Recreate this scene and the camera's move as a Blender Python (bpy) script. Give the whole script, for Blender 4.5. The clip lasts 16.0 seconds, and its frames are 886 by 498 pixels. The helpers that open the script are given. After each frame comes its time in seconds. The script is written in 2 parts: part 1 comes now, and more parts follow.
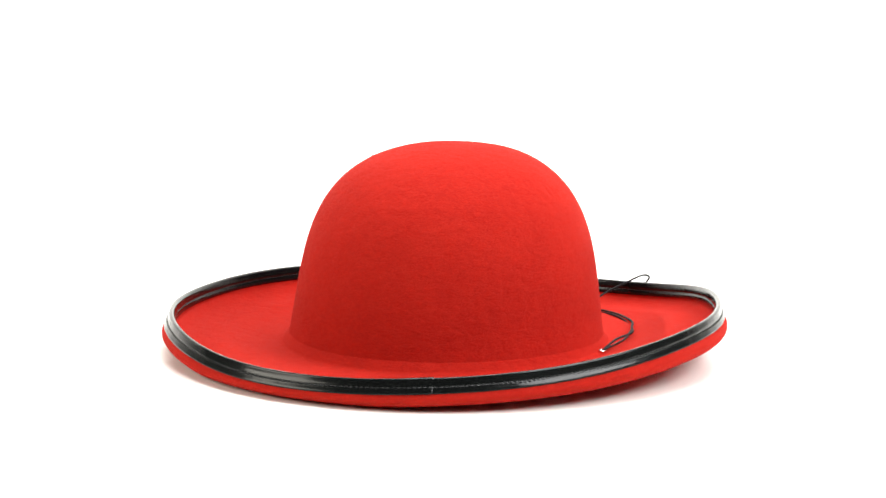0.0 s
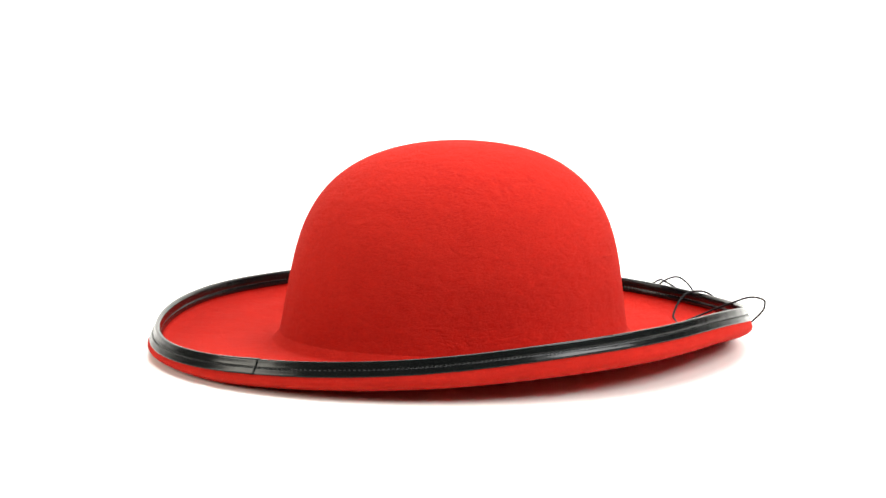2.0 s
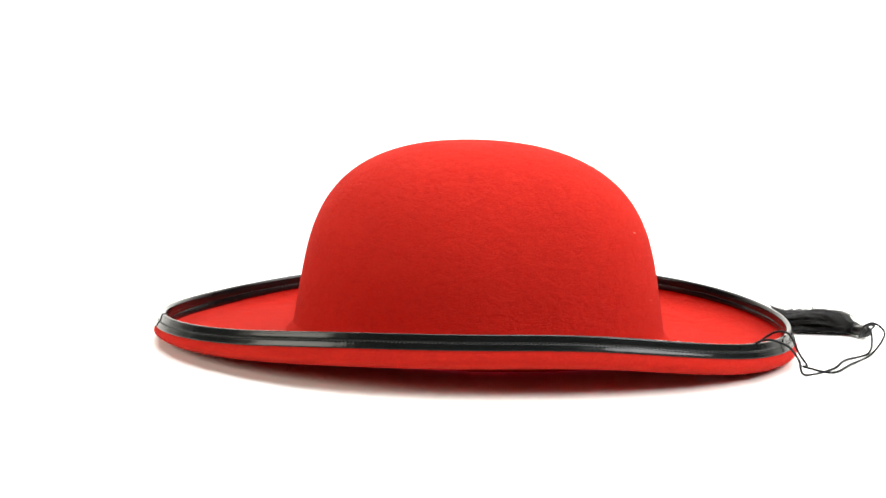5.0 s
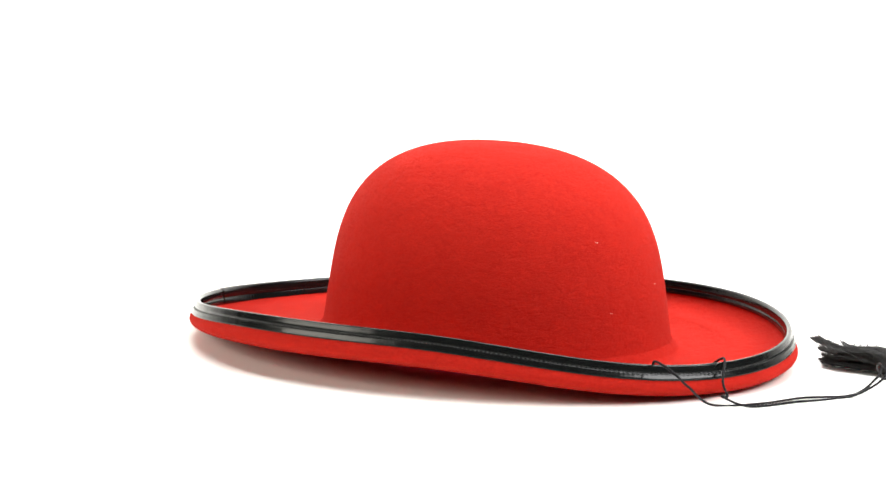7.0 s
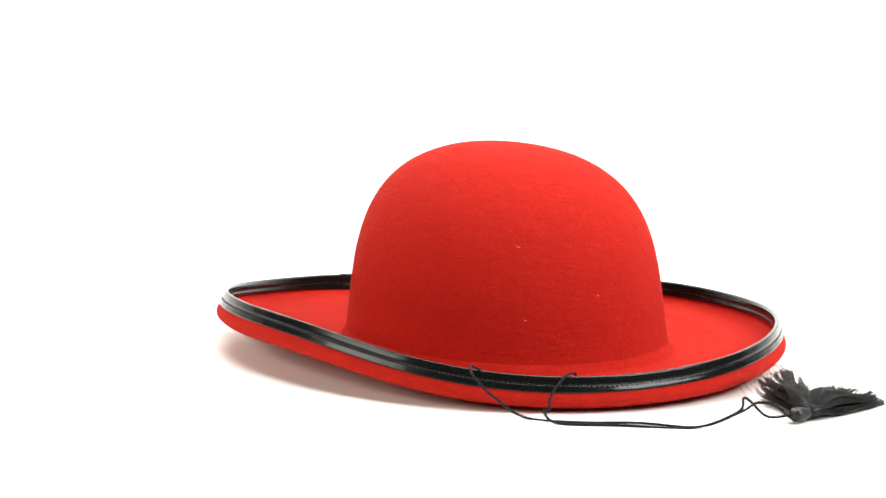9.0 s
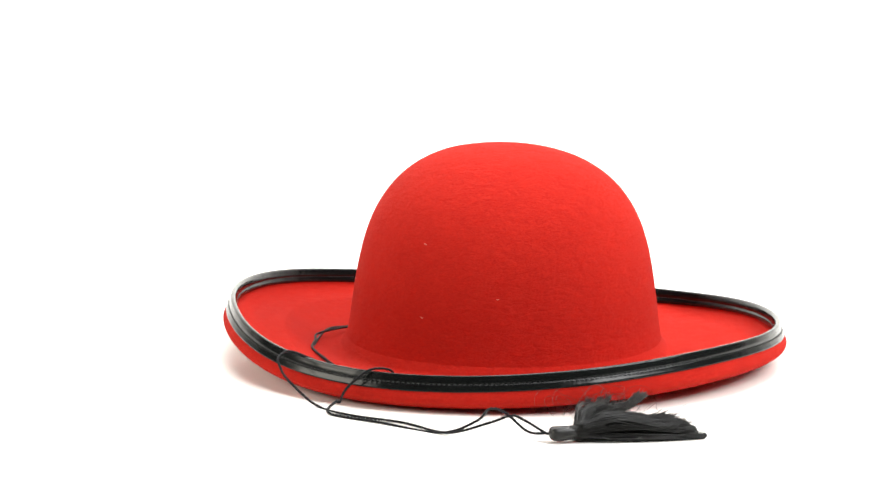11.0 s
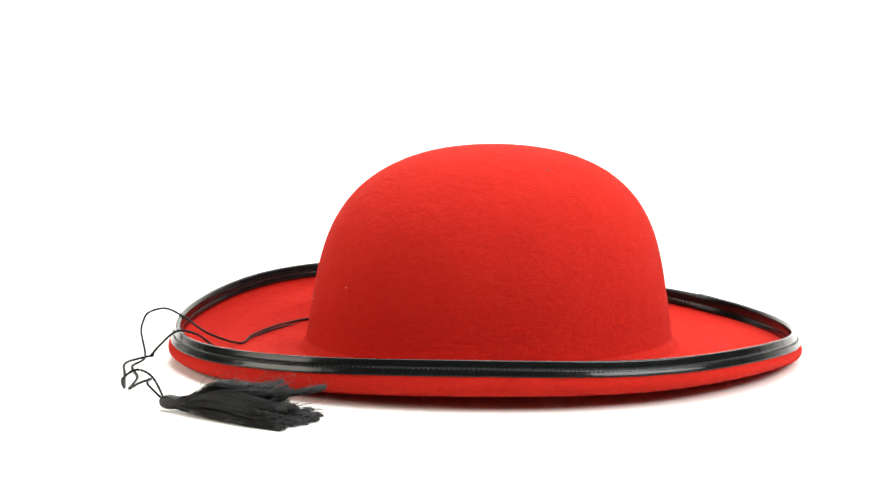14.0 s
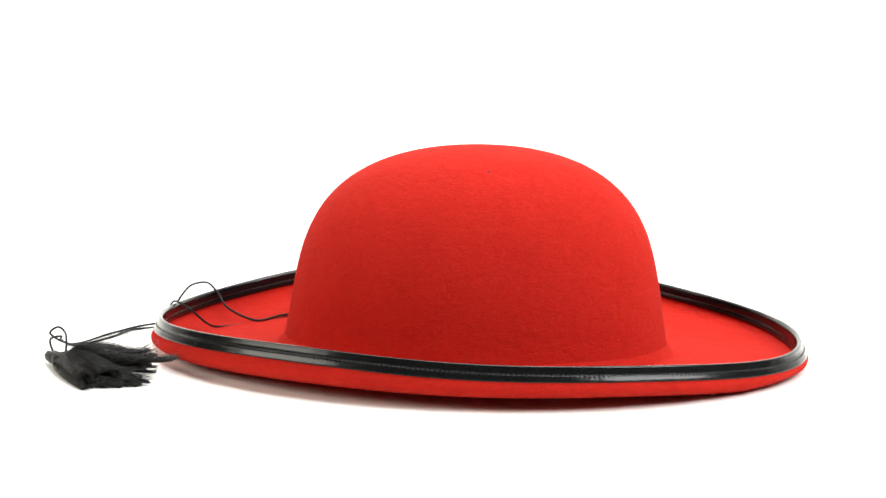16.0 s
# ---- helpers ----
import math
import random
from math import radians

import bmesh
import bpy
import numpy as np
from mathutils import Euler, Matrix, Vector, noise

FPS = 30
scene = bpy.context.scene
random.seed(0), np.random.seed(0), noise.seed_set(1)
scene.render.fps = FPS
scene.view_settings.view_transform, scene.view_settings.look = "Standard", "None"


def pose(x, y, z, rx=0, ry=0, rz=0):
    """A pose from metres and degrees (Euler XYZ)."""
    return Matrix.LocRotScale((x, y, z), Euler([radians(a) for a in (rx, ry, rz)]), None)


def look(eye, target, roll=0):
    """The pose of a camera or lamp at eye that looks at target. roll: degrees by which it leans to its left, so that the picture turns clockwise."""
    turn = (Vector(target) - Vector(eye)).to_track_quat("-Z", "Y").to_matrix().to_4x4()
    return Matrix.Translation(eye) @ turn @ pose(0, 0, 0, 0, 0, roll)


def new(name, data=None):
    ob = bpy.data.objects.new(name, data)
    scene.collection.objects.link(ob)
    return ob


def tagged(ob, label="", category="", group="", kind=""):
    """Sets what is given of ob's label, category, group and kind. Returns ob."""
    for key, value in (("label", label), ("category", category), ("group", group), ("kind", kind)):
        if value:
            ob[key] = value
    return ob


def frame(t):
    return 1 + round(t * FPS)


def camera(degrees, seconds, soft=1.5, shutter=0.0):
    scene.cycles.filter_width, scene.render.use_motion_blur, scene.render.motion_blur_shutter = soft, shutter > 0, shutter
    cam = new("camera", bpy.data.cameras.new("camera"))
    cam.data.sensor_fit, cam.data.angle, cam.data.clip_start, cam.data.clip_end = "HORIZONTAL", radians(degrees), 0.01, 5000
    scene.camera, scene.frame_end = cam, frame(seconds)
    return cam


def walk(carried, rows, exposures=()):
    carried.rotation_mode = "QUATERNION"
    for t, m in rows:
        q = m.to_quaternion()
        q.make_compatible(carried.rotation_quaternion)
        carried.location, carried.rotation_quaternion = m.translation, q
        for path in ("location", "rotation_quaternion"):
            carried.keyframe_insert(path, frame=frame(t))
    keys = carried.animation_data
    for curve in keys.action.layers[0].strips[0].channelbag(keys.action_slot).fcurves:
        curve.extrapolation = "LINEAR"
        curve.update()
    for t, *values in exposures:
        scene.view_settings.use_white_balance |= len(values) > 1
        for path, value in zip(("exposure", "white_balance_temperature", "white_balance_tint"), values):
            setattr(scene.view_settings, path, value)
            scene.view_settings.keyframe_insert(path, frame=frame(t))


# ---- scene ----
cam = camera(21.57, 16.0)
EYE = Vector((0.0, -1.3654, 0.25266))
YAW, PITCH, ROLL = radians(-0.8603), radians(-8.0589), 1.343
AIM = EYE + Vector((math.sin(YAW) * math.cos(PITCH), math.cos(YAW) * math.cos(PITCH), math.sin(PITCH)))
walk(cam, [(0.0, look(EYE, AIM, ROLL)), (16.0, look(EYE, AIM, ROLL))])

# the turntable's steady speed, degrees a second (clockwise from above)
SPIN = -16.0262

# ---- light: a white product studio, softboxes above and at both sides ----
world = bpy.data.worlds.new("studio_surround")
scene.world = world
world.use_nodes = True
world.node_tree.nodes["Background"].inputs[0].default_value = (1.0, 0.99, 0.97, 1)
world.node_tree.nodes["Background"].inputs[1].default_value = 0.07


def softbox(name, eye, target, sx, sy, watts, colour=(1, 1, 1)):
    data = bpy.data.lights.new(name, "AREA")
    data.shape, data.size, data.size_y = "RECTANGLE", sx, sy
    data.energy, data.color = watts, colour
    ob = new(name, data)
    ob.matrix_world = look(eye, target)
    return ob


softbox("softbox_top", (0.16, 0.28, 1.25), (0.05, 0.22, 0.0), 1.45, 0.85, 24.0)
softbox("softbox_side", (-1.20, -0.46, 0.60), (0.0, 0.0, 0.05), 0.8, 0.6, 14.0, (1.0, 0.95, 0.84))
softbox("softbox_side", (1.02, -0.43, 0.94), (0.0, 0.0, 0.05), 0.9, 0.6, 24.5)
softbox("softbox_backdrop", (0.0, 0.55, 1.3), (0.0, 1.2, 0.2), 1.6, 0.4, 16.0)
scene.view_settings.exposure = 0.0


# ---- materials ----
def material(name, colour, rough=0.6, metal=0.0):
    m = bpy.data.materials.new(name)
    m.use_nodes = True
    b = m.node_tree.nodes["Principled BSDF"]
    b.inputs["Base Color"].default_value = (*colour, 1)
    b.inputs["Roughness"].default_value = rough
    b.inputs["Metallic"].default_value = metal
    return m, m.node_tree, b


def mixed(nt, fac, a, b):
    n = nt.nodes.new("ShaderNodeMix")
    n.data_type = "RGBA"
    n.inputs["A"].default_value, n.inputs["B"].default_value = (*a, 1), (*b, 1)
    nt.links.new(fac, n.inputs["Factor"])
    return n.outputs["Result"]


def noise_tex(nt, scale, detail=4.0, stretch=(1, 1, 1), rough=0.6, distort=0.0):
    co = nt.nodes.new("ShaderNodeTexCoord")
    mp = nt.nodes.new("ShaderNodeMapping")
    mp.inputs["Scale"].default_value = stretch
    nt.links.new(co.outputs["Object"], mp.inputs["Vector"])
    n = nt.nodes.new("ShaderNodeTexNoise")
    n.inputs["Scale"].default_value, n.inputs["Detail"].default_value = scale, detail
    n.inputs["Roughness"].default_value, n.inputs["Distortion"].default_value = rough, distort
    nt.links.new(mp.outputs[0], n.inputs["Vector"])
    return n.outputs["Fac"]


def bumped(nt, b, heights):
    """Chains (height socket, strength, distance) into the normal."""
    last = None
    for h, strength, distance in heights:
        n = nt.nodes.new("ShaderNodeBump")
        n.inputs["Strength"].default_value, n.inputs["Distance"].default_value = strength, distance
        nt.links.new(h, n.inputs["Height"])
        if last:
            nt.links.new(last, n.inputs["Normal"])
        last = n.outputs[0]
    nt.links.new(last, b.inputs["Normal"])


def ranged(nt, socket, lo, hi):
    n = nt.nodes.new("ShaderNodeMapRange")
    n.inputs["From Min"].default_value, n.inputs["From Max"].default_value = lo, hi
    nt.links.new(socket, n.inputs["Value"])
    return n.outputs["Result"]


def felt():
    m, nt, b = material("red_felt", (0.36, 0.012, 0.009), 0.92)
    fibre = noise_tex(nt, 330, 4, (1, 1, 2.0), 0.65, 1.8)
    cloud = noise_tex(nt, 45, 3)
    add = nt.nodes.new("ShaderNodeMath")
    add.operation = "MULTIPLY_ADD"
    nt.links.new(ranged(nt, fibre, 0.32, 0.68), add.inputs[0])
    add.inputs[1].default_value = 0.8
    half = nt.nodes.new("ShaderNodeMath")
    half.operation = "MULTIPLY"
    nt.links.new(ranged(nt, cloud, 0.3, 0.7), half.inputs[0])
    half.inputs[1].default_value = 0.2
    nt.links.new(half.outputs[0], add.inputs[2])
    colour = mixed(nt, add.outputs[0], (0.345, 0.0104, 0.0064), (0.49, 0.0192, 0.0108))
    nt.links.new(colour, b.inputs["Base Color"])
    b.inputs["Sheen Weight"].default_value = 0.10
    b.inputs["Sheen Roughness"].default_value = 0.5
    b.inputs["Sheen Tint"].default_value = (1.0, 0.14, 0.10, 1)
    b.inputs["Specular IOR Level"].default_value = 0.06
    hair = noise_tex(nt, 210, 3, (1, 1, 3.2), 0.55, 2.6)
    pits = noise_tex(nt, 95, 3, (1, 1, 1.6), 0.5, 0.8)
    bumped(nt, b, [(pits, 0.42, 0.0026), (hair, 0.5, 0.0013), (fibre, 0.45, 0.0009)])
    # thin felt lets some red light through
    glow = nt.nodes.new("ShaderNodeBsdfTranslucent")
    glow.inputs["Color"].default_value = (0.75, 0.014, 0.06, 1)
    mix = nt.nodes.new("ShaderNodeMixShader")
    mix.inputs[0].default_value = 0.08
    nt.links.new(b.outputs[0], mix.inputs[1])
    nt.links.new(glow.outputs[0], mix.inputs[2])
    nt.links.new(mix.outputs[0], nt.nodes["Material Output"].inputs["Surface"])
    return m


def vinyl():
    m, nt, b = material("black_vinyl", (0.004, 0.0045, 0.0045), 0.17)
    b.inputs["Specular IOR Level"].default_value = 0.25
    grain = noise_tex(nt, 600, 4)
    wave = noise_tex(nt, 60, 2)
    nt.links.new(mixed(nt, wave, (0.003, 0.0035, 0.0035), (0.006, 0.0068, 0.0064)), b.inputs["Base Color"])
    bumped(nt, b, [(wave, 0.12, 0.0010), (grain, 0.12, 0.0002)])
    return m


def paper():
    m, nt, b = material("white_paper", (0.86, 0.86, 0.85), 0.35)
    n = noise_tex(nt, 9, 4)
    nt.links.new(mixed(nt, n, (0.89, 0.875, 0.83), (0.92, 0.905, 0.865)), b.inputs["Base Color"])
    b.inputs["Specular IOR Level"].default_value = 0.5
    return m


FELT, VINYL, PAPER = felt(), vinyl(), paper()
THREAD = material("black_cord", (0.004, 0.004, 0.005), 0.65)[0]
STITCH = material("black_stitch_thread", (0.004, 0.004, 0.004), 0.45)[0]
SILK = material("black_silk_thread", (0.0065, 0.0062, 0.0056), 0.42)[0]
for dark, gloss in ((SILK, 0.35), (THREAD, 0.2), (STITCH, 0.3)):
    dark.node_tree.nodes["Principled BSDF"].inputs["Specular IOR Level"].default_value = gloss
PALE = material("pale_lint", (0.62, 0.22, 0.17), 0.8)[0]
LINT = material("grey_lint", (0.42, 0.41, 0.40), 0.9)[0]
METAL = material("eyelet_metal", (0.8, 0.8, 0.8), 0.25, 1.0)[0]


# ---- mesh helpers ----
def part(name, bm, mat, parent=None, label=""):
    me = bpy.data.meshes.new(name)
    bm.normal_update()
    bm.to_mesh(me)
    bm.free()
    for f in me.polygons:
        f.use_smooth = True
    me.materials.append(mat)
    ob = new(name, me)
    if parent:
        ob.parent = parent
    if label:
        ob["label"] = label
    return ob


def grid_mesh(rows, close_u=True, close_v=False):
    """A skin over rows of points; u runs along a row, v from row to row."""
    bm = bmesh.new()
    vs = [[bm.verts.new(p) for p in row] for row in rows]
    nv, nu = len(vs), len(vs[0])
    for j in range(nv if close_v else nv - 1):
        for i in range(nu if close_u else nu - 1):
            a, b = vs[j], vs[(j + 1) % nv]
            bm.faces.new((a[i], a[(i + 1) % nu], b[(i + 1) % nu], b[i]))
    return bm


def spline(points, n):
    """Catmull-Rom through the points, n steps a span."""
    pts = [np.array(p, float) for p in points]
    pts = [2 * pts[0] - pts[1]] + pts + [2 * pts[-1] - pts[-2]]
    out = []
    for i in range(1, len(pts) - 2):
        a, b, c, d = pts[i - 1:i + 3]
        for k in range(n):
            t = k / n
            out.append(0.5 * (2 * b + (c - a) * t + (2 * a - 5 * b + 4 * c - d) * t * t + (3 * b - a - 3 * c + d) * t ** 3))
    out.append(pts[-2])
    return out


def wave_sum(coef, a):
    s = coef[0]
    for k in range(1, (len(coef) + 1) // 2):
        s += coef[2 * k - 1] * math.cos(k * a) + coef[2 * k] * math.sin(k * a)
    return s


# ---- the white sweep: table top that curves up into the backdrop ----
def sweep():
    prof = [(-1.7, 0.0), (-0.8, 0.0), (-0.4, 0.0), (0.0, 0.0), (0.7, 0.0)]
    for k in range(1, 13):
        a = k / 12 * math.pi / 2
        prof.append((0.7 + 0.5 * math.sin(a), 0.5 - 0.5 * math.cos(a)))
    prof += [(1.2, 1.2), (1.2, 2.2)]
    rows = [[(x, y, z) for x in (-2.5, -1.2, 0.0, 1.2, 2.5)] for y, z in prof]
    bm = grid_mesh(rows, close_u=False)
    bmesh.ops.reverse_faces(bm, faces=bm.faces[:])
    ob = part("backdrop", bm, PAPER)
    return tagged(ob, "plain white paper sweep under and behind the hat", "backdrop", kind="structure")


sweep()

# ---- the hat ----
CROWN_R = (0.10072, -0.01901, 0.00569, -0.00714, 0.00443, 0.00195, -0.00124, -0.00034, -0.00108)
RIM_R = (0.17275, -0.01717, 0.00217, -0.01112, 0.00654, -0.00017, -0.00081, 0.00032, -0.00185, -0.00045, -0.00001)
RIM_Z = (0.02351, 0.00451, 0.00119, 0.0048, -0.00378, 0.00089, 0.00024, 0.00007, 0.00097, -0.00023, -0.00008, -0.00022, 0.00034)
DROP = (0.01714, 0.00049, 0.00099, 0.00068, -0.00110, 0.00040, -0.00020, -0.00031, 0.00010)
BASE = 0.0041
TOP = 0.12242


def crown_point(a, s):
    """Point of the crown at the azimuth a and the share s of the way up."""
    zeta = math.sin(s * math.pi / 2)
    rho = max(1 - zeta ** 4.3545, 0.0) ** (1 / 2.2262)
    taper = 0.13904 + 0.00809 * math.cos(2 * a) + 0.00237 * math.sin(2 * a)
    sc = rho * (1 - taper * zeta) * (1 + 0.0776 * max(0.35 - zeta, 0) ** 2)
    r = wave_sum(CROWN_R, a) * sc
    bulge = math.exp(-((math.remainder(a, 2 * math.pi) + 0.86) / 0.38) ** 2) * min(zeta / 0.4, 1.0)
    r += 0.0019 * bulge * min(rho * 1.6, 1.0)
    x, y, h = r * math.cos(a), r * math.sin(a), (TOP - BASE) * zeta
    return Vector((x - 0.00746 * h, y + 0.00336 * h, BASE + h - (0.06617 * x + 0.00086 * y) * zeta))


def rim(a):
    return wave_sum(RIM_R, a), wave_sum(RIM_Z, a)


def lip(a):
    """Outer outline of the rolled edge at the azimuth a, from under the brim up to the rim's top: (radius, height)."""
    re, ze = rim(a)
    zr = max(0.0010, ze - wave_sum(DROP, a))
    h = ze - zr
    return spline([(re - 0.022, zr + 0.0014), (re - 0.010, zr + 0.0002), (re - 0.0015, zr + 0.0003), (re + 0.0036, zr + 0.17 * h), (re + 0.0048, zr + 0.33 * h),
                   (re + 0.0034, zr + 0.53 * h), (re + 0.0011, zr + 0.775 * h), (re + 0.0006, ze - 0.0022), (re + 0.0001, ze - 0.0006)], 4)


def inner_lip(a):
    """Inner outline of the upturned edge, from the foot of the wall up to the rim's top."""
    re, ze = rim(a)
    return spline([(re - 0.0050, ze - 0.0122), (re - 0.0032, ze - 0.0086), (re - 0.0024, ze - 0.0050), (re - 0.0021, ze - 0.0025), (re - 0.0018, ze - 0.0006)], 4)


def along(line, depths):
    """Points and left-hand normals of an outline at the given distances back from its end."""
    q = np.array(line)[::-1]
    run = np.concatenate([[0], np.cumsum(np.hypot(*np.diff(q, axis=0).T))])
    tangent = -np.gradient(q, axis=0)
    tangent /= np.hypot(*tangent.T)[:, None]
    pick = lambda v: np.interp(depths, run, v)
    points = np.stack([pick(q[:, 0]), pick(q[:, 1])], 1)
    normals = np.stack([-pick(tangent[:, 1]), pick(tangent[:, 0])], 1)
    return points, normals


def polar(a, r, z):
    return (r * math.cos(a), r * math.sin(a), z)


AROUND = [2 * math.pi * i / 240 for i in range(240)]


def brim_section(a):
    p0 = crown_point(a, 0.036)
    rc = wave_sum(CROWN_R, a) * 1.019
    out = lip(a)
    inn = inner_lip(a)
    re, ze = rim(a)
    zr = max(0.0010, ze - wave_sum(DROP, a))
    r_up = math.hypot(p0.x, p0.y)
    floor = [(r_up + 0.0001, p0.z), (rc + 0.0006, BASE + 0.0032), (rc + 0.0022, BASE + 0.0014), (rc + 0.006, BASE + 0.0007)]
    q = np.array((re - 0.031, max(zr, BASE - 0.002) + 0.0030))
    wall, _ = along(inn, [0.0085])
    corner = np.array((re - 0.0080, zr + 0.0026))
    curve = [q * (1 - k) ** 2 + corner * 2 * k * (1 - k) + wall[0] * k * k for k in (0.15, 0.3, 0.45, 0.6, 0.75, 0.9)]
    mid = [(rc + 0.006 + (q[0] - rc - 0.006) * k, BASE + 0.0007 + (q[1] - BASE - 0.0007) * k ** 1.6) for k in (0.3, 0.6, 0.85)]
    above, _ = along(inn, [0.0085, 0.0068, 0.005, 0.003, 0.001, 0.0])
    top = spline(floor + mid + [tuple(q)], 3)[:-1] + [q] + curve + list(above)
    under = list(reversed(out)) + [(rc + 0.004, 0.0016), (rc - 0.001, 0.0022), (r_up - 0.003, p0.z)]
    return top + under


def build_hat():
    hat = new("hat")
    tagged(hat, "red felt bowler hat, black vinyl edged brim, black tassel cord", "hat")
    rows = []
    for j in range(44):
        s = j / 43
        rows.append([crown_point(a, min(s, 0.9995)) for a in AROUND[::2]])
    bm = grid_mesh(rows)
    bm.faces.new([v for v in bm.verts][-120:])
    part("crown", bm, FELT, hat, "domed red felt crown")
    sections = [brim_section(a) for a in AROUND]
    rows = [[polar(a, *sec[k]) for a, sec in zip(AROUND, sections)] for k in range(len(sections[0]))]
    bm = grid_mesh(rows)
    bmesh.ops.recalc_face_normals(bm, faces=bm.faces[:])
    part("brim", bm, FELT, hat, "wide oval red felt brim curled up at the edge")
    edging(hat)
    return hat


STITCHES = 430
SEAM, SEAM_IN = 0.0034, 0.0038
OUT_DEPTHS = (0.0, 0.0005, 0.0011, 0.0017, 0.0023, 0.0028, 0.0031, 0.0034, 0.0037, 0.0040, 0.0044, 0.0050, 0.0059, 0.0067, 0.0072, 0.0075)
IN_DEPTHS = (0.0004, 0.0012, 0.0022, 0.0031, 0.0035, 0.0038, 0.0041, 0.0045, 0.0055, 0.0066, 0.0073)


def pad(d, seam, end, a, relief=1.0):
    """Thickness of the padded vinyl: a roll along the top, a seam pulled in at every stitch, a flat band with a folded end."""
    pull = 0.5 - 0.5 * math.cos(STITCHES * a)
    ripple = 0.00003 * math.sin(61 * a + 1.3) + 0.000012 * math.sin(143 * a) * math.sin(17 * a)
    return (0.00062 + ripple - relief * (0.00014 + 0.00034 * pull) * np.exp(-((d - seam) / 0.00040) ** 2)
            + relief * 0.00026 * (1 - pull) * np.exp(-((d - seam - 0.0006) / 0.00035) ** 2) - 1.2 * np.maximum(d - end, 0))


def edging_section(a, extra=0.0):
    out = lip(a)
    inn = inner_lip(a)
    # the inner flap is wider round the joint of the binding
    turn = math.atan2(math.sin(a + 1.95), math.cos(a + 1.95))
    wide = 1.0 + 0.35 * math.exp(-(turn / 0.35) ** 2)
    d_out, d_in = np.array(OUT_DEPTHS), np.array(IN_DEPTHS)
    p, n = along(out, d_out)
    outer = p - n * (pad(d_out, SEAM, 0.0071, a) + extra)[:, None]
    p, n = along(inn, d_in * wide)
    inner = p + n * (pad(d_in, SEAM_IN, 0.0070, a, 0.45) + extra)[:, None]
    q0, q1 = outer[0], inner[0]
    mid = (q0 + q1) / 2
    cap = [q0 * 0.94 + mid * 0.06 + (0, 0.0005), q0 * 0.72 + mid * 0.28 + (0, 0.0012), mid + (0, 0.0015 + extra), q1 * 0.72 + mid * 0.28 + (0, 0.0012), q1 * 0.94 + mid * 0.06 + (0, 0.0005)]
    ends = [along(inn, [0.0073 * wide])[0][0], along(out, [0.0075])[0][0]]
    close = [ends[0] * 0.6 + ends[1] * 0.4, ends[1] * 0.7 + ends[0] * 0.3]
    return list(outer[::-1]) + cap + list(inner) + close


def stitch_row(trim, side, name, label):
    """Short threads sunk in the seam; side -1 on the outer face, 1 on the inner."""
    bm = bmesh.new()
    rng = np.random.RandomState(3 + side)
    for k in range(STITCHES):
        a = 2 * math.pi * (k + 0.5) / STITCHES
        ends = []
        for b, tilt in ((a - 0.0047, -0.00018), (a + 0.0047, 0.00018)):
            line = lip(b) if side < 0 else inner_lip(b)
            depth = (SEAM if side < 0 else SEAM_IN) + tilt + 0.00012 * math.sin(b * 37) + rng.normal(0, 0.00005)
            p, n = along(line, [depth])
            ends.append(Vector(polar(b, *(p[0] + side * n[0] * 0.00042))))
        d = ends[1] - ends[0]
        m = Matrix.Translation((ends[0] + ends[1]) / 2) @ d.to_track_quat("X", "Z").to_matrix().to_4x4() @ Matrix.Diagonal((d.length / 2, 0.00030, 0.00030, 1))
        bmesh.ops.create_icosphere(bm, subdivisions=1, radius=1.0, matrix=m)
    ob = part(name, bm, STITCH, trim, label)
    ob["kind"] = "stuff"


def edging(hat):
    fine = [2 * math.pi * i / (STITCHES * 4) for i in range(STITCHES * 4)]
    secs = [edging_section(a) for a in fine]
    rows = [[polar(a, *s[k]) for a, s in zip(fine, secs)] for k in range(len(secs[0]))]
    bm = grid_mesh(rows, close_v=True)
    bmesh.ops.recalc_face_normals(bm, faces=bm.faces[:])
    trim = part("edging", bm, VINYL, hat, "glossy black vinyl binding along the brim's edge")
    # the overlapping end of the binding
    angles = [radians(-110.5 + 14.0 * k / 60) for k in range(61)]
    secs = [edging_section(a, -0.00015 + 0.0006 * k / 60) for k, a in enumerate(angles)]
    rows = [[polar(a, *q) for q in s] for a, s in zip(angles, secs)]
    bm = grid_mesh(rows)
    bm.verts.ensure_lookup_table()
    n = len(secs[0])
    bm.faces.new(bm.verts[:n])
    bm.faces.new(bm.verts[-n:])
    bmesh.ops.recalc_face_normals(bm, faces=bm.faces[:])
    part("binding_overlap", bm, VINYL, trim)
    stitch_row(trim, -1, "stitching", "row of small black machine stitches")
    stitch_row(trim, 1, "stitching", "row of small black machine stitches")


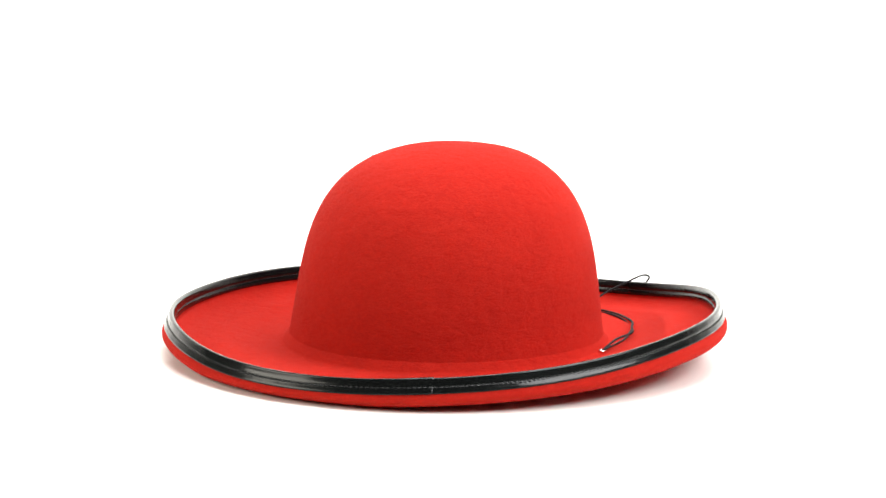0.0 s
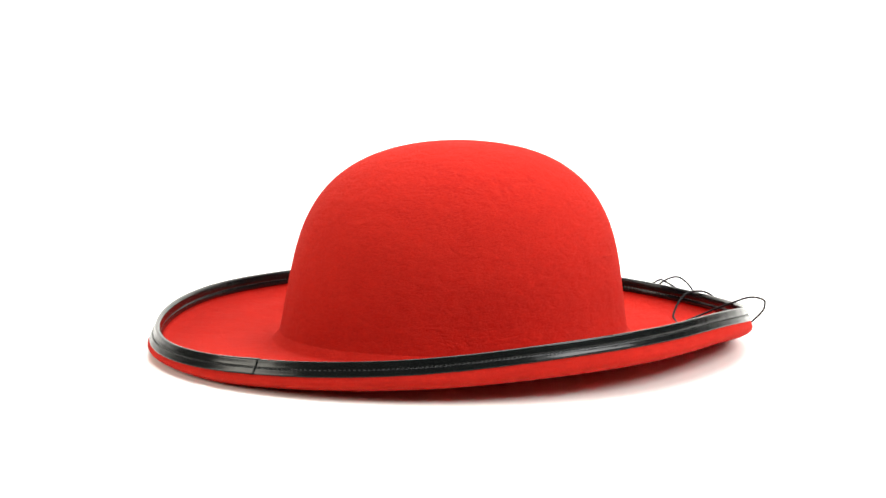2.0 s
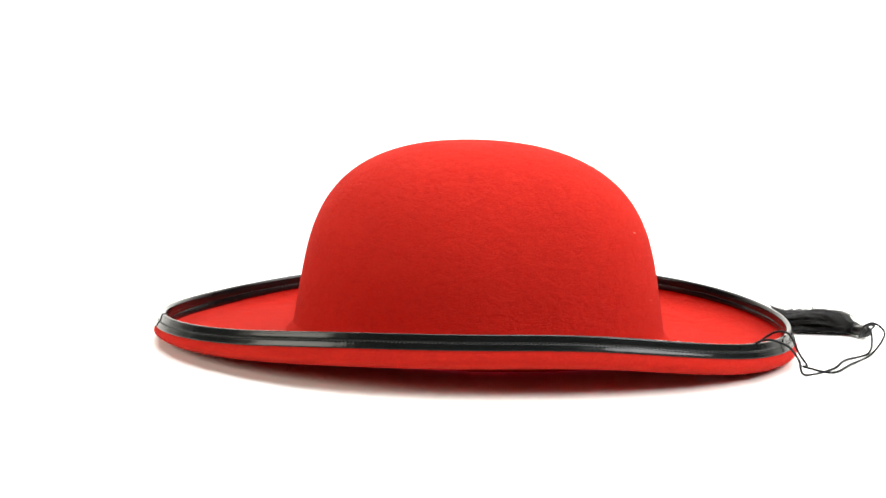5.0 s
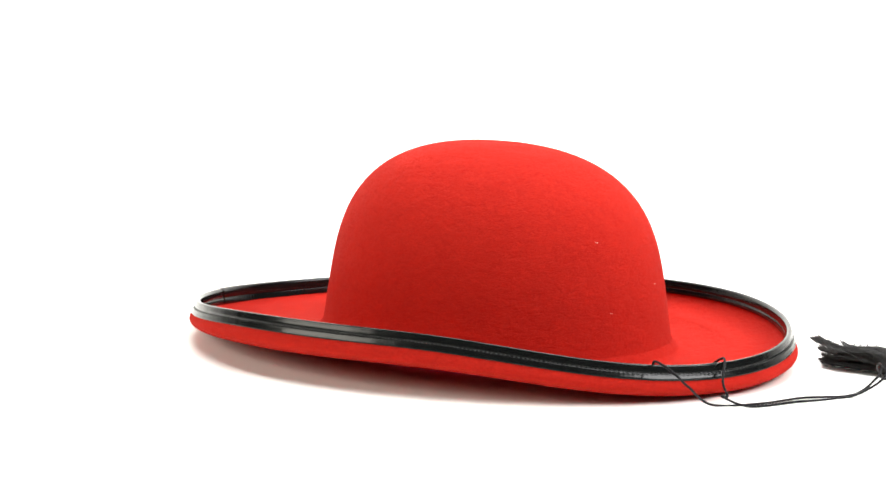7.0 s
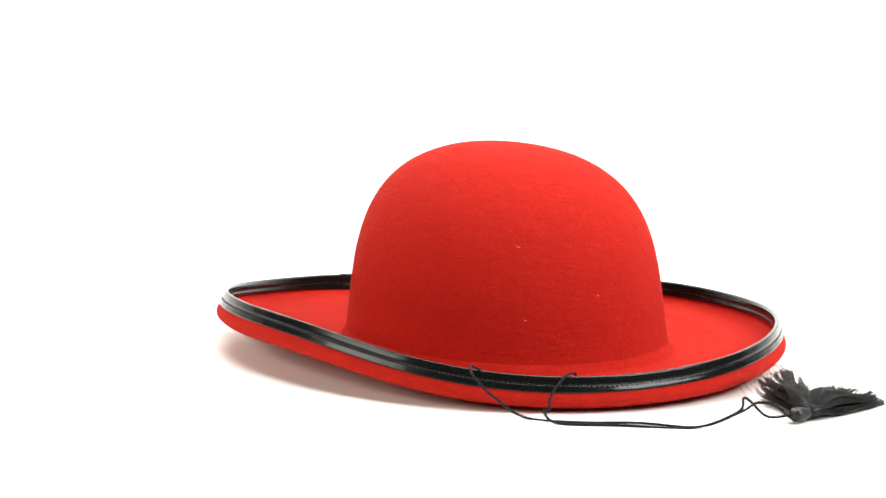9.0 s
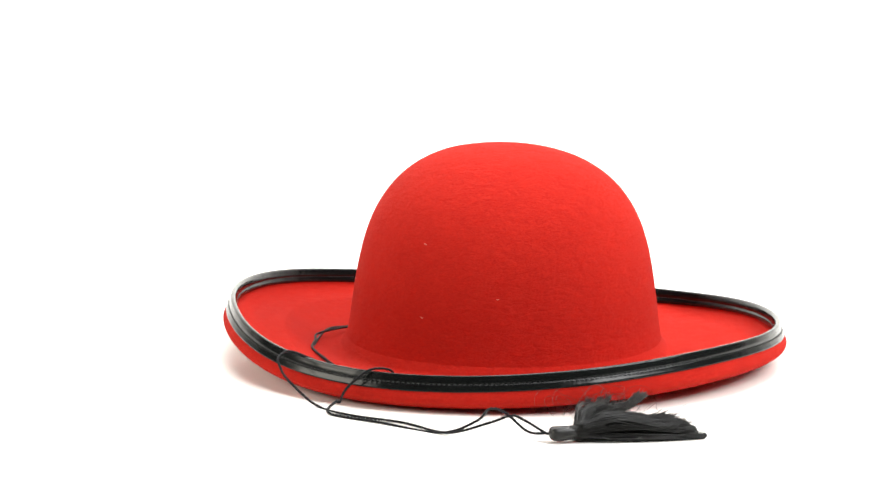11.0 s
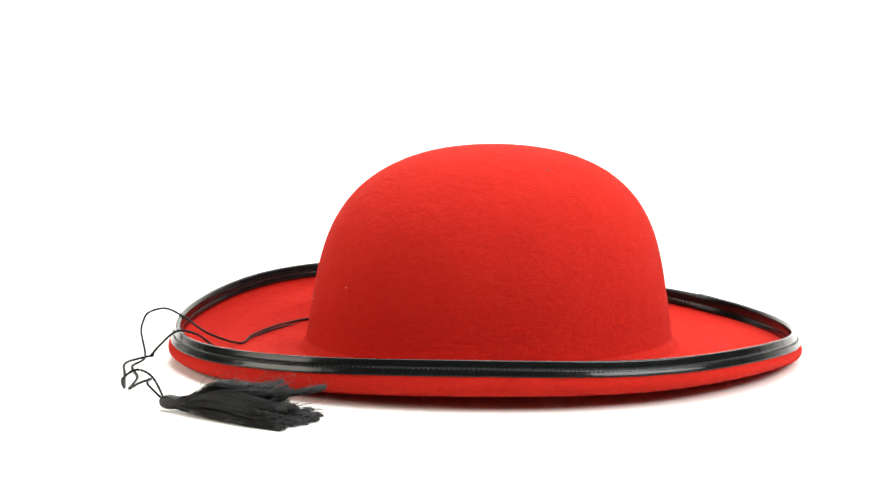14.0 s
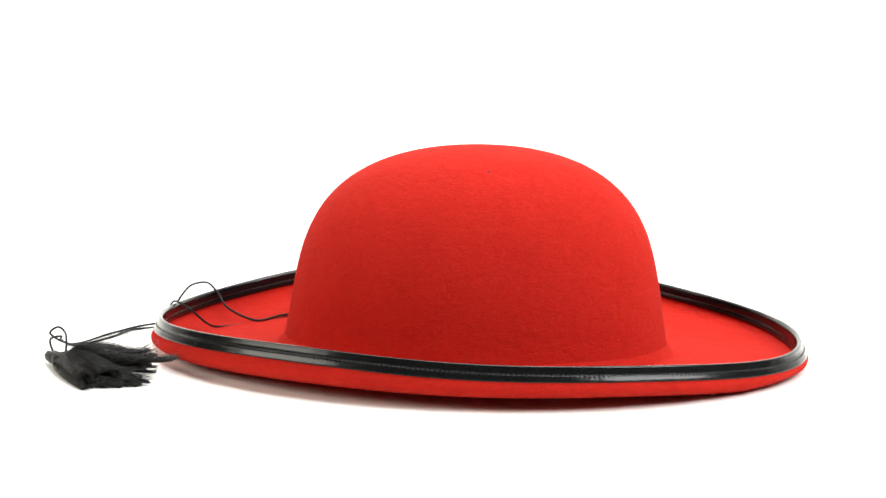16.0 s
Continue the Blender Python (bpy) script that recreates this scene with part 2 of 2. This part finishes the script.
# ---- cord and tassel ----
CORD_A = [
    (0.0744, -0.0310, 0.0066), (0.0830, -0.0090, 0.0090), (0.0939, 0.0127, 0.0098), (0.0951, 0.0330, 0.0098), (0.0965, 0.0552, 0.0094),
    (0.0903, 0.0815, 0.0089), (0.0823, 0.1042, 0.0075), (0.0725, 0.1214, 0.0062), (0.0820, 0.1373, 0.0123), (0.0971, 0.1422, 0.0197),
    (0.1083, 0.1474, 0.0243), (0.1137, 0.1556, 0.0224), (0.1127, 0.1605, 0.0185), (0.1079, 0.1660, 0.0122), (0.0931, 0.1746, 0.0010),
    (0.0757, 0.1967, 0.0009), (0.0495, 0.2130, 0.0009), (0.0278, 0.2350, 0.0009), (0.0081, 0.2434, 0.0079), (-0.0030, 0.2442, 0.0119),
    (-0.0089, 0.2507, 0.0110), (-0.0208, 0.2488, 0.0036),
]
CORD_B = [
    (0.0746, -0.0315, 0.0068), (0.0871, -0.0100, 0.0089), (0.0929, 0.0185, 0.0086), (0.0957, 0.0491, 0.0071), (0.0890, 0.0824, 0.0077),
    (0.0767, 0.1165, 0.0049), (0.0617, 0.1394, 0.0048), (0.0536, 0.1517, 0.0069), (0.0527, 0.1615, 0.0145), (0.0561, 0.1682, 0.0193),
    (0.0664, 0.1730, 0.0196), (0.0775, 0.1756, 0.0106), (0.0813, 0.1795, 0.0042), (0.0830, 0.1772, 0.0038), (0.0863, 0.1931, 0.0009),
    (0.0618, 0.2124, 0.0009), (0.0317, 0.2353, 0.0009), (0.0147, 0.2492, 0.0099), (0.0078, 0.2451, 0.0153), (-0.0004, 0.2414, 0.0124),
    (-0.0114, 0.2427, 0.0037), (-0.0215, 0.2500, 0.0045),
]


def tube(bm, pts, radius, sides=6, lobes=0, pitch=0.0024, taper=False):
    """A tube along the points; lobes make it a twisted cord."""
    pts = [Vector(p) for p in pts]
    up, rings, run = Vector((0.13, 0.27, 0.95)), [], 0.0
    for i, p in enumerate(pts):
        t = (pts[min(i + 1, len(pts) - 1)] - pts[max(i - 1, 0)]).normalized()
        u = (up - t * up.dot(t)).normalized()
        w = t.cross(u)
        up = u
        if i:
            run += (p - pts[i - 1]).length
        r = radius * (1 - 0.7 * i / (len(pts) - 1)) if taper else radius
        ring = []
        for k in range(sides):
            a = 2 * math.pi * k / sides
            q = r * (1 + 0.13 * math.cos(lobes * a - run / pitch * 2 * math.pi)) if lobes else r
            ring.append(bm.verts.new(p + (u * math.cos(a) + w * math.sin(a)) * q))
        rings.append(ring)
    for a, b in zip(rings, rings[1:]):
        for k in range(sides):
            bm.faces.new((a[k], a[(k + 1) % sides], b[(k + 1) % sides], b[k]))
    bm.faces.new(list(reversed(rings[0])))
    bm.faces.new(rings[-1])


def cord(hat):
    for k, points in enumerate((CORD_A, CORD_B)):
        rng = np.random.RandomState(5 + k)
        line = []
        for i, p in enumerate(points):
            j = 0.0 if i in (0, len(points) - 1) else 1.0
            line.append(np.array(p) + j * rng.normal(0, 0.00006, 3) * (1, 1, 0.3))
        bm = bmesh.new()
        tube(bm, spline(line, 34), 0.00068, 10, lobes=2)
        part("cord", bm, THREAD, hat, "thin twisted black cord")
    bm = bmesh.new()
    rows = []
    for j in range(8):
        b = 2 * math.pi * j / 8
        rows.append([((0.0016 + 0.0005 * math.cos(b)) * math.cos(a), (0.0016 + 0.0005 * math.cos(b)) * math.sin(a), 0.0004 * math.sin(b)) for a in AROUND[::15]])
    bm = grid_mesh(rows, close_v=True)
    eye = part("eyelet", bm, METAL, hat, "small bright metal eyelet")
    eye.matrix_basis = pose(0.0738, -0.0322, 0.0066, 0, 8, 0)


KNOT = np.array((-0.0222, 0.2512, 0.0046))
AXIS = radians(196.0)


def tassel(hat):
    rng = np.random.RandomState(11)
    d = np.array((math.cos(AXIS), math.sin(AXIS), 0.0))
    n = np.array((-d[1], d[0], 0.0))
    # wound head: ridged, pinched at the neck
    prof = [(-0.0008, 0.0012), (-0.0002, 0.0030), (0.0015, 0.0040), (0.005, 0.0042), (0.009, 0.0039), (0.0115, 0.0034), (0.0125, 0.0031), (0.0135, 0.0035), (0.017, 0.0044)]
    rows = []
    for x, r in spline([(a, b) for a, b in prof], 4):
        row = []
        for k in range(36):
            a = 2 * math.pi * k / 36
            q = 0.96 * r * (1 + 0.10 * math.cos(2 * a) - 0.24 * math.exp(-((a - 1.57) / 0.35) ** 2) + 0.05 * math.sin(9 * a + 400 * x) + 0.03 * math.sin(17 * a))
            p = KNOT + d * x + n * (q * math.cos(a)) + np.array((0, 0, 1.0)) * (q * math.sin(a))
            row.append((p[0], p[1], max(p[2], 0.0004)))
        rows.append(row)
    bm = grid_mesh(rows)
    bm.faces.new([v for v in bm.verts][:36])
    bmesh.ops.recalc_face_normals(bm, faces=bm.faces[:])
    head = part("tassel", bm, SILK, hat, "black silky tassel lying beside the hat")
    bm = bmesh.new()
    for k in range(5):
        x, pts = 0.0105 + 0.0007 * k, []
        for i in range(25):
            a = 2 * math.pi * i / 24
            pts.append(KNOT + d * x + n * (0.0034 * math.cos(a)) + np.array((0, 0, 0.0034 * math.sin(a))))
        tube(bm, pts, 0.00035, 5)
    part("binding", bm, SILK, head)
    # the fringe: locks of fine threads that fan out over the table in two masses, one lock raised high
    bm = bmesh.new()
    locks = [("low", radians(189.5 + 26 * rng.rand())) for k in range(62)] + [("side", radians(222 + 23 * rng.rand())) for k in range(34)]
    locks += [("stray", radians(238 + 14 * rng.rand())) for k in range(8)] + [("raised", radians(230.3 + 1.2 * rng.rand())) for k in range(5)]
    for kind, ang in locks:
        tier = rng.rand()
        if kind == "low":
            share = (math.degrees(ang) - 189.5) / 26
            length, rise, stack = 0.077 + 0.008 * share - 0.014 * tier * tier + rng.normal(0, 0.0012), 0.002 * tier, 0.0005 + 0.0095 * tier
        elif kind == "side":
            length, rise, stack = 0.056 + 0.012 * rng.rand(), 0.003 * rng.rand() + 0.006 * tier, 0.001 + 0.0105 * tier
        elif kind == "stray":
            length, rise, stack = 0.048 + 0.014 * rng.rand(), 0.006 * rng.rand(), 0.001 + 0.004 * tier
        else:
            length, rise, stack = 0.083 + 0.003 * rng.rand(), 0.0085 + 0.002 * rng.rand(), 0.0045
        e = np.array((math.cos(ang), math.sin(ang), 0.0))
        side = np.array((-e[1], e[0], 0.0))
        bow, sway = rng.normal(0, 0.0018), rng.normal(0, 0.0006)
        hook = 0.004 * rng.rand() ** 2 * tier
        count = {"low": 32, "side": 27, "stray": 6, "raised": 26}[kind]
        for k in range(count):
            a0, r0 = 2 * math.pi * rng.rand(), 0.0040 * math.sqrt(rng.rand())
            start = KNOT + d * 0.0125 + n * (r0 * math.cos(a0)) + np.array((0, 0, r0 * math.sin(a0)))
            jit, own = rng.normal(0, 0.0007, 3), rng.normal(0, 0.0004)
            fray = abs(rng.normal(0, 1)) ** 2 * 0.0004
            end = KNOT + e * (length - fray * 3) + side * (jit[0] + 0.6 * bow)
            curl = hook + (0.004 * rng.rand() ** 3 if rng.rand() < 0.15 else 0.0)
            pts = []
            for i in range(11):
                t = i / 10
                p = start + (end - start) * t + side * (bow * math.sin(2.6 * t) + sway * math.sin(8 * t) * t + own * math.sin(6 * t) + fray * rng.normal(0, 0.4) * t ** 3)
                settle = min(t * 3.2, 1)
                body = stack * (0.75 + 0.55 * math.sin(math.pi * min(t * 1.15, 1)) - 0.45 * t)
                z = start[2] * (1 - settle) + (0.0005 + body) * settle + rise * t ** 2 + (jit[1] * 0.7 + own * 0.4 * math.sin(9 * t)) * settle + curl * t ** 5
                pts.append((p[0], p[1], max(z, 0.0004)))
            tube(bm, pts, 0.00011 + 0.00007 * rng.rand(), 3)
    ob = part("fringe", bm, SILK, head, "fanned fringe of fine black threads in locks")
    ob["kind"] = "stuff"
    # loose hairs that stand off the fringe
    bm = bmesh.new()
    for k in range(34):
        # curled hairs, most of them over the side mass
        f = 0.022 + 0.036 * rng.rand()
        ang = radians(200 + 30 * rng.rand()) if k < 10 else radians(226 + 27 * rng.rand())
        p = KNOT + np.array((math.cos(ang) * f, math.sin(ang) * f, 0.004))
        heading = ang + rng.normal(0, 0.5)
        out = np.array((math.cos(heading), math.sin(heading), 0.0))
        side = np.array((-out[1], out[0], 0.0)) * rng.choice((-1, 1))
        h, turns = 0.005 + 0.012 * rng.rand() ** 1.5, 2.5 + 3.0 * rng.rand()
        pts = []
        for i in range(16):
            t = i / 15
            q = p + out * (h * math.sin(turns * t) * 0.8 + 0.3 * h * t) + side * (h * 0.6 * (1 - math.cos(turns * t))) + np.array((0, 0, 0.6 * h * math.sin(math.pi * t)))
            pts.append((q[0], q[1], max(q[2], 0.0005)))
        tube(bm, pts, 0.00008, 3)
    # one long springy hair that arches over the fringe
    arch = [KNOT + np.array((math.cos(radians(236)) * r, math.sin(radians(236)) * r, z)) for r, z in ((0.020, 0.006), (0.032, 0.014), (0.044, 0.0175), (0.056, 0.013), (0.068, 0.004))]
    tube(bm, spline(arch, 6), 0.00012, 3)
    for k in range(60):
        ang = radians(188 + 57 * rng.rand())
        e = np.array((math.cos(ang), math.sin(ang), 0.0))
        side = np.array((-e[1], e[0], 0.0))
        length, bend, lift = 0.058 + 0.030 * rng.rand() * (ang < 3.8), rng.normal(0, 0.006), 0.006 * rng.rand() ** 2
        a = KNOT + np.array((math.cos(AXIS + 0.25), math.sin(AXIS + 0.25), 0.0)) * 0.02
        b = KNOT + e * length
        pts = []
        for i in range(12):
            t = i / 11
            q = a + (b - a) * t + side * bend * math.sin(3.5 * t) * t
            pts.append((q[0], q[1], 0.004 + lift * t * t + 0.002 * math.sin(6 * t + k)))
        tube(bm, pts, 0.00008, 3)
    hairs = part("loose_hairs", bm, SILK, head)
    hairs["kind"] = "stuff"


def lint(hat):
    """Short loose fibres caught in the felt: azimuth, height share, length, colour."""
    for k, (az, up, size, mat) in enumerate(((67.9, 0.4125, 0.0018, PALE), (69.4, 0.170, 0.0016, PALE), (92.3, 0.2375, 0.0012, PALE), (171.4, 0.695, 0.0014, SILK))):
        a = radians(az)
        p = crown_point(a, up)
        along = (crown_point(a + 0.02, up) - crown_point(a - 0.02, up)).normalized()
        high = (crown_point(a, up + 0.01) - crown_point(a, up - 0.01)).normalized()
        out = along.cross(high)
        pts = []
        for i in range(9):
            t = i / 8 - 0.5
            pts.append(p + along * (size * t) + high * (size * (0.9 * t * t - 0.25 * t)) + out * (0.0002 + 0.0003 * (0.25 - t * t)))
        bm = bmesh.new()
        tube(bm, pts, 0.00013 if mat is PALE else 0.0003, 5)
        part("lint_fibre", bm, mat, hat, "tiny pale loose fibre" if mat is PALE else "tiny dark speck")


HAT = build_hat()
lint(HAT)
cord(HAT)
tassel(HAT)


def make_lint_speck(x, y):
    """A curled thread of lint on the table, 2 mm long."""
    bm = bmesh.new()
    path = [(x + 0.0009 * math.cos(0.7 * k), y + 0.0011 * (k / 4 - 1), 0.0003 + 0.0002 * (k % 3)) for k in range(9)]
    rings = []
    for k, p in enumerate(path):
        rad = 0.00022 * (1.0 - 0.5 * abs(k / 4 - 1))
        rings.append([bm.verts.new((p[0] + rad * math.cos(i * math.pi / 3), p[1], max(0.0, p[2] + rad * math.sin(i * math.pi / 3)))) for i in range(6)])
    for a, b in zip(rings, rings[1:]):
        for i in range(6):
            bm.faces.new((a[i], a[(i + 1) % 6], b[(i + 1) % 6], b[i]))
    bm.faces.new(rings[0])
    bm.faces.new(rings[-1][::-1])
    ob = part("lint_speck", bm, LINT)
    tagged(ob, "tiny grey lint speck lying on the white table", "lint")
    return ob


SPECK = make_lint_speck(0.2435, -0.160)


def motions():
    rows = [(t, pose(0, 0, 0, 0, 0, SPIN * t)) for t in range(17)]
    walk(HAT, rows)
    walk(SPECK, rows)


motions()
